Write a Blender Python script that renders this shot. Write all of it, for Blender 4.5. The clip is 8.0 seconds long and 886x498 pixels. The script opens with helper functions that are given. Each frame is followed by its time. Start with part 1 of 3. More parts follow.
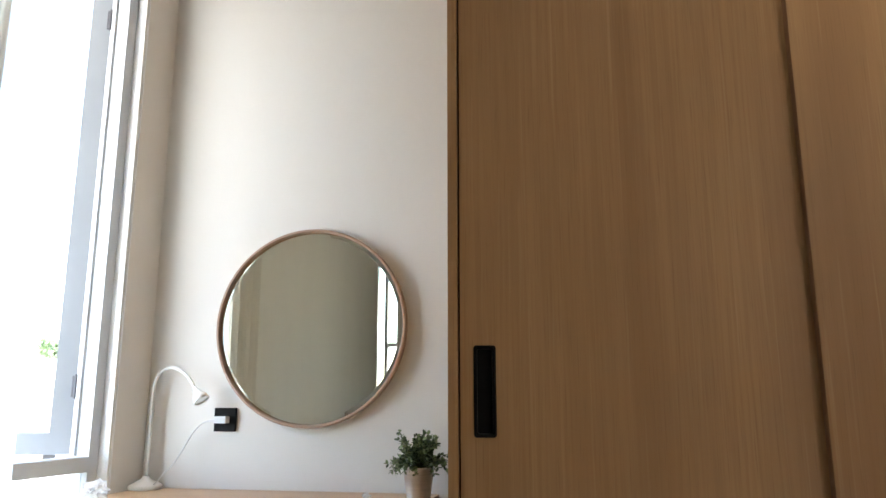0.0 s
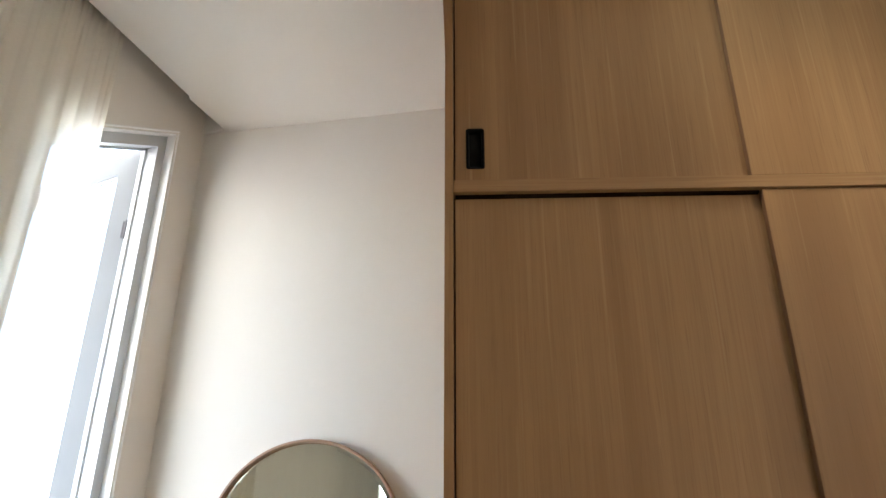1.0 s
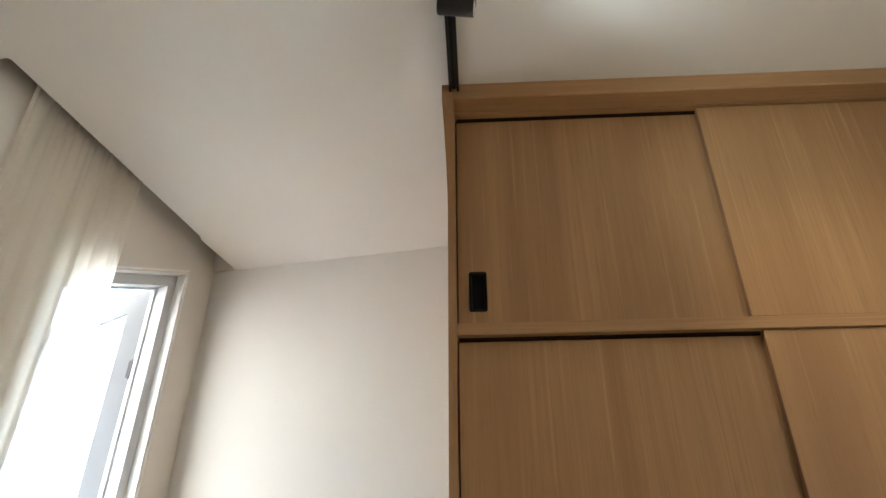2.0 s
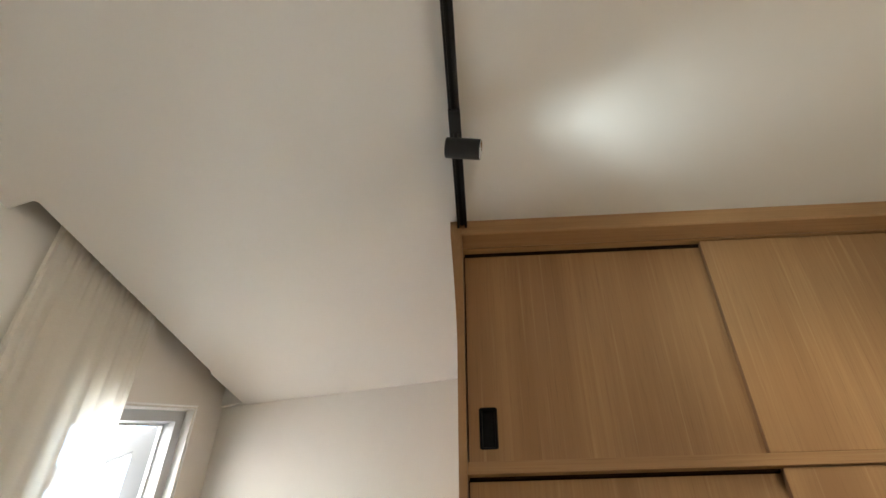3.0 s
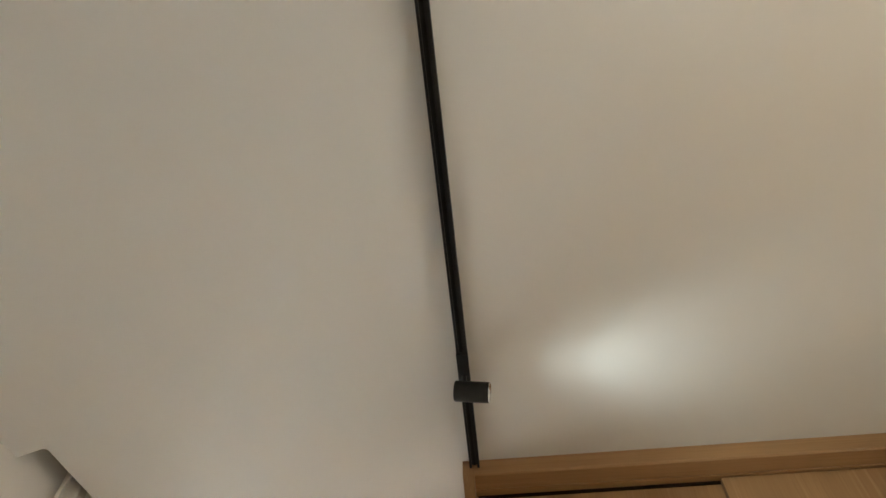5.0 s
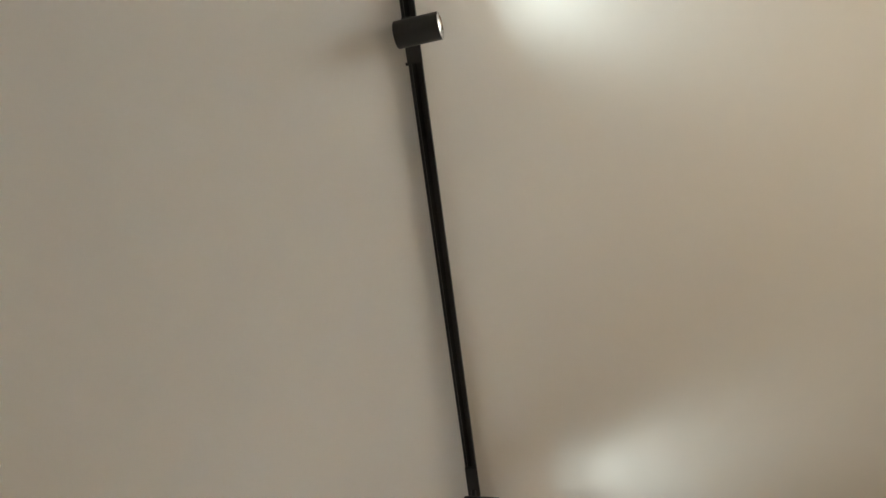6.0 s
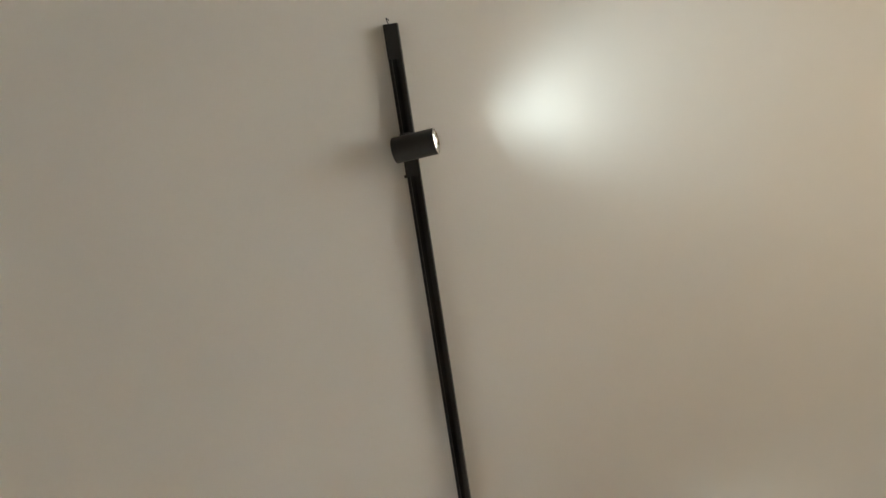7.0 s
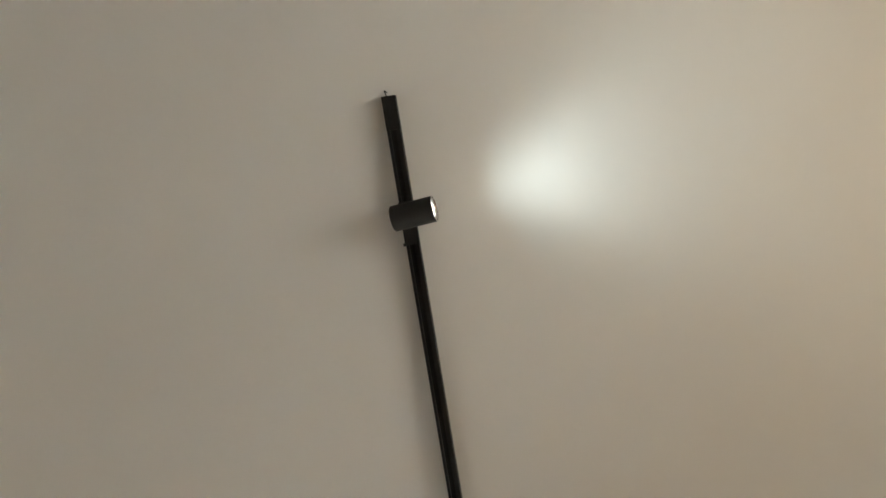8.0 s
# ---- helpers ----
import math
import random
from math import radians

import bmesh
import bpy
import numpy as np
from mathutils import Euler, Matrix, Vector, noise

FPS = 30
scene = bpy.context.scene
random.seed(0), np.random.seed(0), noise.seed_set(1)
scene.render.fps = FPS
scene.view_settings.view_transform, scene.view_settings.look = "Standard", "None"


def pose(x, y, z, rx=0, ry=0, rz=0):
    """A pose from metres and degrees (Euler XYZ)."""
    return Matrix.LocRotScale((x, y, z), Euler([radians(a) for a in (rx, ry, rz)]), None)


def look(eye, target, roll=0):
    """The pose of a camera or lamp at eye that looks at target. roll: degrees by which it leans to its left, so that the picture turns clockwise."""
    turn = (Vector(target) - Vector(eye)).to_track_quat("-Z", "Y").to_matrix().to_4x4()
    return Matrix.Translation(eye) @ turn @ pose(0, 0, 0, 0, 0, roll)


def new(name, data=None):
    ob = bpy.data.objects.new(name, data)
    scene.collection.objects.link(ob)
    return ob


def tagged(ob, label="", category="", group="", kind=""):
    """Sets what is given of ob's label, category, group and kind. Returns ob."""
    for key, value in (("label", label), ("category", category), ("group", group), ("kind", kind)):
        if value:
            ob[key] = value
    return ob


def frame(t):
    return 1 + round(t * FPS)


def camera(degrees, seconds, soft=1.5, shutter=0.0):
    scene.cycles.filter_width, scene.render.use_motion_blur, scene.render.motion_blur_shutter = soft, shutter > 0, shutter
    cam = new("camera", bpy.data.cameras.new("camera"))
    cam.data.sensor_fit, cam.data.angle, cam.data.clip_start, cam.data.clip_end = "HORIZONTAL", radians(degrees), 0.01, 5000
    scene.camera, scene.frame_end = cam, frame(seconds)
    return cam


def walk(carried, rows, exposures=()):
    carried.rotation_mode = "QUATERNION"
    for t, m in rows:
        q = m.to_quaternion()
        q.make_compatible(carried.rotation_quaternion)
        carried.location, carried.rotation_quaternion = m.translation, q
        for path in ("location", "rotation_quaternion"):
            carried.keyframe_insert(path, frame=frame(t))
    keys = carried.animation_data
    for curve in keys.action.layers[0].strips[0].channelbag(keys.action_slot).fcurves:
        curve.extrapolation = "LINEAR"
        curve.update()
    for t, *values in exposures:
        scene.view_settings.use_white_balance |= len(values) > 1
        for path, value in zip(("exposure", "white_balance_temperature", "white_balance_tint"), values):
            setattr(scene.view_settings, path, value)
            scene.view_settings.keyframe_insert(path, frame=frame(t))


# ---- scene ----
cam = camera(61.95, 8.0)
EXPOSURES = [(0.0, 4.66, 6650, 10), (0.5, 4.66, 6650, 10), (1.5, 4.76, 6700, 10), (3.0, 4.75, 7000, 10), (4.0, 4.70, 7200, 10),
             (4.5, 4.66, 7250, 10), (6.0, 4.49, 7200, 10), (8.0, 4.40, 7100, 10)]
# seconds, place, tilt, lean, turn
PATH = [
    (0, (0.975, -2.255, 1.004), 101.54, -0.06, 2.00),
    (0.3, (0.984, -2.269, 1.039), 104.90, -0.54, 2.02),
    (0.5, (0.985, -2.274, 1.059), 107.87, -0.22, 2.27),
    (0.8, (0.985, -2.283, 1.098), 112.28, -0.08, 2.22),
    (1, (0.994, -2.286, 1.104), 114.87, 0.24, 2.49),
    (1.5, (0.999, -2.308, 1.129), 119.60, 0.08, 2.68),
    (3, (1.009, -2.354, 1.134), 134.27, 0.34, 4.26),
    (3.5, (1.009, -2.371, 1.151), 138.36, 0.33, 4.88),
    (4, (1.012, -2.392, 1.161), 142.80, 0.53, 5.37),
    (4.5, (1.019, -2.428, 1.184), 145.69, 0.49, 5.49),
    (4.7, (1.028, -2.440, 1.191), 147.08, 0.65, 5.84),
    (5.8, (1.058, -2.495, 1.159), 155.82, 2.16, 9.23),
    (6, (1.066, -2.510, 1.151), 157.18, 2.85, 9.80),
    (6.5, (1.087, -2.536, 1.142), 160.29, 4.68, 12.10),
    (7, (1.104, -2.541, 1.136), 164.21, 7.34, 15.34),
    (7.5, (1.116, -2.533, 1.142), 167.30, 10.67, 19.09),
    (8, (1.113, -2.518, 1.141), 170.07, 13.31, 22.13),
]
walk(cam, [(t, pose(*eye, tilt, 0, turn) @ pose(0, 0, 0, 0, 0, lean)) for t, eye, tilt, lean, turn in PATH], EXPOSURES)

# ---- light ----
world = bpy.data.worlds.new("sky_world")
scene.world = world
world.use_nodes = True
wn = world.node_tree.nodes
sky = wn.new("ShaderNodeTexSky")
sky.sky_type = "NISHITA"
sky.sun_disc = False
sky.sun_elevation, sky.sun_rotation = radians(69), radians(145)
sky.air_density, sky.dust_density, sky.ozone_density = 1.0, 1.5, 1.0
wn["Background"].inputs["Strength"].default_value = 0.15
world.node_tree.links.new(sky.outputs["Color"], wn["Background"].inputs["Color"])

sun_data = bpy.data.lights.new("sun", "SUN")
sun_data.energy, sun_data.angle, sun_data.color = 3.2, radians(0.5), (1.0, 0.95, 0.87)
sun = new("sun", sun_data)
# the sun stands high in the south-east: it enters by the added glazed opening behind the camera and falls on the floor
sun.matrix_world = look((3.2, -4.6, 14.7), (0, 0, 0))


# ---- materials ----
def material(name, colour, rough=0.5, metal=0.0, spread=0.06, scale=(6, 6, 6), bump=0.0, bump_scale=200.0, spec=0.5):
    m = bpy.data.materials.new(name)
    m.use_nodes = True
    nt = m.node_tree
    n, ln = nt.nodes, nt.links
    b = n["Principled BSDF"]
    b.inputs["Roughness"].default_value = rough
    b.inputs["Metallic"].default_value = metal
    b.inputs["Specular IOR Level"].default_value = spec
    tc = n.new("ShaderNodeTexCoord")
    mp = n.new("ShaderNodeMapping")
    mp.inputs["Scale"].default_value = scale
    ln.new(tc.outputs["Object"], mp.inputs["Vector"])
    no = n.new("ShaderNodeTexNoise")
    no.inputs["Scale"].default_value = 1.0
    no.inputs["Detail"].default_value = 6.0
    no.inputs["Roughness"].default_value = 0.6
    ln.new(mp.outputs["Vector"], no.inputs["Vector"])
    ramp = n.new("ShaderNodeValToRGB")
    ramp.color_ramp.elements[0].position, ramp.color_ramp.elements[1].position = 0.3, 0.7
    ramp.color_ramp.elements[0].color = (*[c * (1 - spread) for c in colour], 1)
    ramp.color_ramp.elements[1].color = (*[min(1, c * (1 + spread)) for c in colour], 1)
    ln.new(no.outputs["Fac"], ramp.inputs["Fac"])
    ln.new(ramp.outputs["Color"], b.inputs["Base Color"])
    if bump:
        fine = n.new("ShaderNodeTexNoise")
        fine.inputs["Scale"].default_value = bump_scale
        fine.inputs["Detail"].default_value = 4.0
        ln.new(tc.outputs["Object"], fine.inputs["Vector"])
        bp = n.new("ShaderNodeBump")
        bp.inputs["Strength"].default_value = bump
        bp.inputs["Distance"].default_value = 0.002
        ln.new(fine.outputs["Fac"], bp.inputs["Height"])
        ln.new(bp.outputs["Normal"], b.inputs["Normal"])
    return m


def veneer(name, dark, mid, light, rough=0.45, along="z"):
    """Straight-grained oak veneer: broad figure, fine streaks and short pores along one axis."""
    m = bpy.data.materials.new(name)
    m.use_nodes = True
    nt = m.node_tree
    n, ln = nt.nodes, nt.links
    b = n["Principled BSDF"]
    b.inputs["Roughness"].default_value = rough
    b.inputs["Specular IOR Level"].default_value = 0.35
    tc = n.new("ShaderNodeTexCoord")
    info = n.new("ShaderNodeObjectInfo")
    shift = n.new("ShaderNodeVectorMath")
    shift.operation = "MULTIPLY_ADD"
    shift.inputs[1].default_value = (7.0, 3.0, 5.0)
    ln.new(info.outputs["Random"], shift.inputs[0])
    ln.new(tc.outputs["Object"], shift.inputs[2])

    def streaks(across, run, detail, distort):
        mp = n.new("ShaderNodeMapping")
        s = {"x": (run, across, across), "z": (across, across, run)}[along]
        mp.inputs["Scale"].default_value = s
        ln.new(shift.outputs[0], mp.inputs["Vector"])
        t = n.new("ShaderNodeTexNoise")
        t.inputs["Scale"].default_value = 1.0
        t.inputs["Detail"].default_value = detail
        t.inputs["Distortion"].default_value = distort
        ln.new(mp.outputs["Vector"], t.inputs["Vector"])
        return t.outputs["Fac"]

    def mixed(fac, a, c):
        x = n.new("ShaderNodeMix")
        x.data_type = "RGBA"
        for sock, v in ((x.inputs["Factor"], fac), (x.inputs["A"], a), (x.inputs["B"], c)):
            if isinstance(v, tuple):
                sock.default_value = (*v, 1)
            elif isinstance(v, float):
                sock.default_value = v
            else:
                ln.new(v, sock)
        return x.outputs["Result"]

    def band(v, lo, hi):
        r = n.new("ShaderNodeMapRange")
        r.inputs["From Min"].default_value, r.inputs["From Max"].default_value = lo, hi
        ln.new(v, r.inputs["Value"])
        return r.outputs["Result"]

    broad = streaks(9.0, 0.35, 3.0, 0.4)
    fine = streaks(165.0, 2.6, 4.0, 0.2)
    pore = streaks(420.0, 9.0, 2.0, 0.0)
    pale = streaks(110.0, 1.7, 3.0, 0.3)
    c = mixed(band(broad, 0.35, 0.68), dark, mid)
    f = n.new("ShaderNodeMath")
    f.operation = "MULTIPLY"
    f.inputs[1].default_value = 0.46
    ln.new(band(fine, 0.42, 0.66), f.inputs[0])
    c = mixed(f.outputs[0], c, dark)
    g = n.new("ShaderNodeMath")
    g.operation = "MULTIPLY"
    g.inputs[1].default_value = 0.34
    ln.new(band(pale, 0.58, 0.74), g.inputs[0])
    c = mixed(g.outputs[0], c, light)
    h = n.new("ShaderNodeMath")
    h.operation = "MULTIPLY"
    h.inputs[1].default_value = 0.32
    ln.new(band(pore, 0.58, 0.72), h.inputs[0])
    c = mixed(h.outputs[0], c, tuple(v * 0.6 for v in dark))
    ln.new(c, b.inputs["Base Color"])
    bp = n.new("ShaderNodeBump")
    bp.inputs["Strength"].default_value = 0.12
    bp.inputs["Distance"].default_value = 0.001
    ln.new(fine, bp.inputs["Height"])
    ln.new(bp.outputs["Normal"], b.inputs["Normal"])
    return m


M_WALL = material("cream_wall_paint", (0.74, 0.705, 0.65), 0.75, spread=0.025, scale=(2.5, 2.5, 1.2), bump=0.08, bump_scale=90)
M_CEIL = material("warm_white_ceiling_paint", (0.76, 0.735, 0.69), 0.8, spread=0.02, scale=(1.5, 1.5, 1.5), bump=0.06, bump_scale=70)
M_OAK = veneer("oak_veneer_upright", (0.31, 0.165, 0.072), (0.41, 0.235, 0.108), (0.52, 0.33, 0.17))
M_OAK_X = veneer("oak_veneer_lying", (0.31, 0.165, 0.072), (0.41, 0.235, 0.108), (0.50, 0.31, 0.155), along="x")
M_DESK = veneer("pale_oak_desk", (0.50, 0.33, 0.20), (0.58, 0.40, 0.255), (0.66, 0.48, 0.33), along="x")
M_RING = veneer("walnut_ring", (0.35, 0.225, 0.155), (0.46, 0.31, 0.22), (0.52, 0.37, 0.27), along="x")
M_FLOOR = veneer("oak_floor", (0.30, 0.20, 0.11), (0.38, 0.27, 0.16), (0.46, 0.34, 0.22), along="x")
# oak door edge with its shade painted in
M_EDGE_SHADE = material("brown_edge_shade", (0.19, 0.092, 0.04), 0.6, spread=0.15, scale=(30, 30, 3))
# near-black that paints the shade inside the door gaps
M_DARK = material("gap_shade", (0.022, 0.011, 0.006), 0.9, spec=0.05)
M_BLACK = material("black_plastic", (0.005, 0.005, 0.0055), 0.6, spread=0.2, scale=(40, 40, 40), bump=0.05, bump_scale=600, spec=0.15)
M_SPOT = material("black_powder_coat", (0.016, 0.015, 0.015), 0.38, spread=0.15, scale=(30, 30, 30), bump=0.10, bump_scale=1500)
M_TRACK = material("black_aluminium", (0.008, 0.008, 0.009), 0.5, spread=0.2, scale=(20, 3, 20))
M_GROOVE = material("track_groove", (0.003, 0.003, 0.003), 0.7)
M_UPVC = material("white_window_frame", (0.54, 0.56, 0.58), 0.4, spread=0.02, scale=(4, 4, 4))
M_TRIM = material("white_trim_paint", (0.84, 0.84, 0.83), 0.5, spread=0.02, scale=(5, 5, 5))
# white sash; the shade on its room face is put into this grey-blue
M_SASH = material("shaded_white_sash", (0.195, 0.208, 0.226), 0.4, spread=0.03, scale=(4, 4, 4))
M_HINGE = material("grey_hinge", (0.10, 0.10, 0.11), 0.5, 0.6, spread=0.1)
M_LAMP = material("white_lacquer", (0.82, 0.81, 0.77), 0.35, spread=0.02)
M_STEEL = material("brushed_steel", (0.74, 0.73, 0.71), 0.30, 1.0, spread=0.10, scale=(6, 6, 260), bump=0.05, bump_scale=300)
M_SOIL = material("dark_soil", (0.03, 0.022, 0.015), 0.9, spread=0.4, scale=(80, 80, 80))
M_STEM = material("stem", (0.06, 0.07, 0.025), 0.6, spread=0.2)
M_PLUG = material("white_plastic", (0.80, 0.79, 0.77), 0.35, spread=0.02)
M_CHROME = material("chrome_rim", (0.75, 0.75, 0.75), 0.15, 1.0, spread=0.02)
M_RENDER = material("pale_render", (0.55, 0.50, 0.46), 0.8, spread=0.12, scale=(0.8, 0.8, 0.8))
M_ROOF = material("red_tile", (0.11, 0.065, 0.048), 0.8, spread=0.2, scale=(3, 3, 3))
M_GROUND = material("pale_concrete_ground", (0.325, 0.32, 0.31), 0.9, spread=0.2, scale=(0.4, 0.4, 0.4))
M_BARK = material("bark", (0.12, 0.085, 0.06), 0.9, spread=0.3, scale=(5, 5, 1))
M_MIRROR = material("silvered_mirror", (0.70, 0.70, 0.61), 0.01, 1.0, spread=0.0)


def leaf_material(name, lo, hi):
    m = bpy.data.materials.new(name)
    m.use_nodes = True
    n, ln = m.node_tree.nodes, m.node_tree.links
    g = n.new("ShaderNodeNewGeometry")
    r = n.new("ShaderNodeValToRGB")
    r.color_ramp.elements[0].color, r.color_ramp.elements[1].color = (*lo, 1), (*hi, 1)
    ln.new(g.outputs["Random Per Island"], r.inputs["Fac"])
    b = n["Principled BSDF"]
    ln.new(r.outputs["Color"], b.inputs["Base Color"])
    b.inputs["Roughness"].default_value = 0.5
    return m


M_LEAF = leaf_material("green_leaf", (0.030, 0.055, 0.022), (0.27, 0.34, 0.15))
M_TREE = leaf_material("tree_leaf", (0.10, 0.15, 0.06), (0.22, 0.29, 0.13))


def glass(name):
    m = bpy.data.materials.new(name)
    m.use_nodes = True
    n, ln = m.node_tree.nodes, m.node_tree.links
    n.remove(n["Principled BSDF"])
    t, g, mx, fr = (n.new(k) for k in ("ShaderNodeBsdfTransparent", "ShaderNodeBsdfGlossy", "ShaderNodeMixShader", "ShaderNodeFresnel"))
    t.inputs["Color"].default_value = (0.93, 0.97, 0.97, 1)
    g.inputs["Roughness"].default_value = 0.01
    fr.inputs["IOR"].default_value = 1.35
    ln.new(fr.outputs[0], mx.inputs[0])
    ln.new(t.outputs[0], mx.inputs[1])
    ln.new(g.outputs[0], mx.inputs[2])
    ln.new(mx.outputs[0], n["Material Output"].inputs["Surface"])
    return m


M_GLASS = glass("window_glass")


def sheer(name, colour, open_share, rough_share=0.55):
    """Thin woven voile: part open weave, part light-passing thread."""
    m = bpy.data.materials.new(name)
    m.use_nodes = True
    n, ln = m.node_tree.nodes, m.node_tree.links
    n.remove(n["Principled BSDF"])
    d, tl, tr, m1, m2 = (n.new(k) for k in ("ShaderNodeBsdfDiffuse", "ShaderNodeBsdfTranslucent", "ShaderNodeBsdfTransparent",
                                            "ShaderNodeMixShader", "ShaderNodeMixShader"))
    tc, w = n.new("ShaderNodeTexCoord"), n.new("ShaderNodeTexNoise")
    mp = n.new("ShaderNodeMapping")
    mp.inputs["Scale"].default_value = (60, 60, 900)
    w.inputs["Scale"].default_value = 1.0
    ln.new(tc.outputs["Object"], mp.inputs["Vector"])
    ln.new(mp.outputs["Vector"], w.inputs["Vector"])
    r = n.new("ShaderNodeMapRange")
    r.inputs["To Min"].default_value, r.inputs["To Max"].default_value = open_share * 0.6, open_share * 1.4
    ln.new(w.outputs["Fac"], r.inputs["Value"])
    d.inputs["Color"].default_value = (*colour, 1)
    tl.inputs["Color"].default_value = (*colour, 1)
    m1.inputs[0].default_value = rough_share
    ln.new(d.outputs[0], m1.inputs[1])
    ln.new(tl.outputs[0], m1.inputs[2])
    ln.new(r.outputs["Result"], m2.inputs[0])
    ln.new(m1.outputs[0], m2.inputs[1])
    ln.new(tr.outputs[0], m2.inputs[2])
    ln.new(m2.outputs[0], n["Material Output"].inputs["Surface"])
    return m


M_SHEER = sheer("cream_voile", (0.86, 0.82, 0.745), 0.16, 0.62)
M_FILM = sheer("clear_plastic_film", (0.85, 0.86, 0.88), 0.45)


def glow(name, colour, strength):
    m = bpy.data.materials.new(name)
    m.use_nodes = True
    b = m.node_tree.nodes["Principled BSDF"]
    b.inputs["Base Color"].default_value = (*colour, 1)
    b.inputs["Emission Color"].default_value = (*colour, 1)
    b.inputs["Emission Strength"].default_value = strength
    return m


M_LED = glow("led_lens", (1.0, 0.98, 0.92), 0.40)


# ---- mesh helpers ----
def link(name, bm, mat, parent=None, label="", smooth=False):
    me = bpy.data.meshes.new(name)
    bm.normal_update()
    bm.to_mesh(me)
    bm.free()
    me.materials.append(mat)
    if smooth:
        me.polygons.foreach_set("use_smooth", [True] * len(me.polygons))
    ob = new(name, me)
    if parent is not None:
        ob.parent = parent
    if label:
        ob["label"] = label
    return ob


def part(name, bm, mat, parent, label="", smooth=False):
    return link(name, bm, mat, parent, label, smooth)


def empty(name, x=0.0, y=0.0, z=0.0):
    ob = new(name)
    ob.location = (x, y, z)
    ob.empty_display_size = 0.05
    return ob


def box(x0, x1, y0, y1, z0, z1, bevel=0.0, segments=2, bm=None):
    own = bmesh.new()
    bmesh.ops.create_cube(own, size=1.0)
    for v in own.verts:
        v.co = Vector((x0 + (v.co.x + 0.5) * (x1 - x0), y0 + (v.co.y + 0.5) * (y1 - y0), z0 + (v.co.z + 0.5) * (z1 - z0)))
    if bevel:
        bmesh.ops.bevel(own, geom=list(own.edges), offset=bevel, segments=segments, profile=0.7, affect="EDGES")
    if bm is None:
        return own
    me = bpy.data.meshes.new("scratch")
    own.to_mesh(me)
    own.free()
    bm.from_mesh(me)
    bpy.data.meshes.remove(me)
    return bm


def prism(outline, axis, a, b, bm=None):
    """A closed outline of 2D points swept along one axis from a to b."""
    bm = bm or bmesh.new()

    def at(p, s):
        return {"x": (s, p[0], p[1]), "y": (p[0], s, p[1]), "z": (p[0], p[1], s)}[axis]
    lo = [bm.verts.new(at(p, a)) for p in outline]
    hi = [bm.verts.new(at(p, b)) for p in outline]
    bm.faces.new(lo[::-1])
    bm.faces.new(hi)
    n = len(outline)
    for i in range(n):
        bm.faces.new((lo[i], lo[(i + 1) % n], hi[(i + 1) % n], hi[i]))
    bmesh.ops.recalc_face_normals(bm, faces=bm.faces)
    return bm


def lathe(profile, steps=40, m=None, bm=None):
    """Points (radius, height) turned about z, then placed by m."""
    bm = bm or bmesh.new()
    rings = []
    for r, h in profile:
        if r < 1e-6:
            rings.append([bm.verts.new((0, 0, h))])
        else:
            rings.append([bm.verts.new((r * math.cos(a), r * math.sin(a), h)) for a in (2 * math.pi * i / steps for i in range(steps))])
    for p, q in zip(rings, rings[1:]):
        for i in range(steps):
            j = (i + 1) % steps
            if len(p) == 1 and len(q) > 1:
                bm.faces.new((p[0], q[j], q[i]))
            elif len(q) == 1 and len(p) > 1:
                bm.faces.new((p[i], p[j], q[0]))
            elif len(p) > 1:
                bm.faces.new((p[i], p[j], q[j], q[i]))
    bmesh.ops.recalc_face_normals(bm, faces=bm.faces)
    if m is not None:
        bmesh.ops.transform(bm, matrix=m, verts=bm.verts)
    return bm


def tube(points, radius, sides=10, bm=None, taper=1.0):
    """A round tube along a list of points."""
    bm = bm or bmesh.new()
    pts = [Vector(p) for p in points]
    rings = []
    side = None
    for i, p in enumerate(pts):
        d = (pts[min(i + 1, len(pts) - 1)] - pts[max(i - 1, 0)]).normalized()
        if side is None:
            side = d.orthogonal().normalized()
        side = (side - d * side.dot(d)).normalized()
        up = d.cross(side)
        r = radius * (1 + (taper - 1) * i / max(1, len(pts) - 1))
        rings.append([bm.verts.new(p + r * (math.cos(a) * side + math.sin(a) * up)) for a in (2 * math.pi * k / sides for k in range(sides))])
    for p, q in zip(rings, rings[1:]):
        for i in range(sides):
            bm.faces.new((p[i], p[(i + 1) % sides], q[(i + 1) % sides], q[i]))
    bm.faces.new(rings[0][::-1])
    bm.faces.new(rings[-1])
    return bm


def bezier(a, b, c, d, n=16):
    a, b, c, d = map(Vector, (a, b, c, d))
    return [(1 - t) ** 3 * a + 3 * (1 - t) ** 2 * t * b + 3 * (1 - t) * t * t * c + t ** 3 * d for t in (i / n for i in range(n + 1))]


# ---- the room ----
H = 2.65            # ceiling
TOP = 2.80          # top of the curtain recess
EAST, SOUTH = 2.42, -6.30
TH, PH = -8.52, -16.64                  # the north and the west wall stand askew to the wardrobe
NORTH_M, WEST_M = pose(0, 0, 0, 0, 0, TH), pose(0, 0, 0, 0, 0, PH)
WIN = (-0.625, -0.142, 0.10, 2.562)     # window opening: y from, y to, z from, z to
RAKE = 0.545                            # the window head drops away from the corner
WIN2 = (-2.095, -1.79, 1.05, 2.63)      # the same along the south wall
FILL_WIN = (-2.95, -2.45, 0.02, 2.10)       # the same along the east wall, unseen and added for fill light


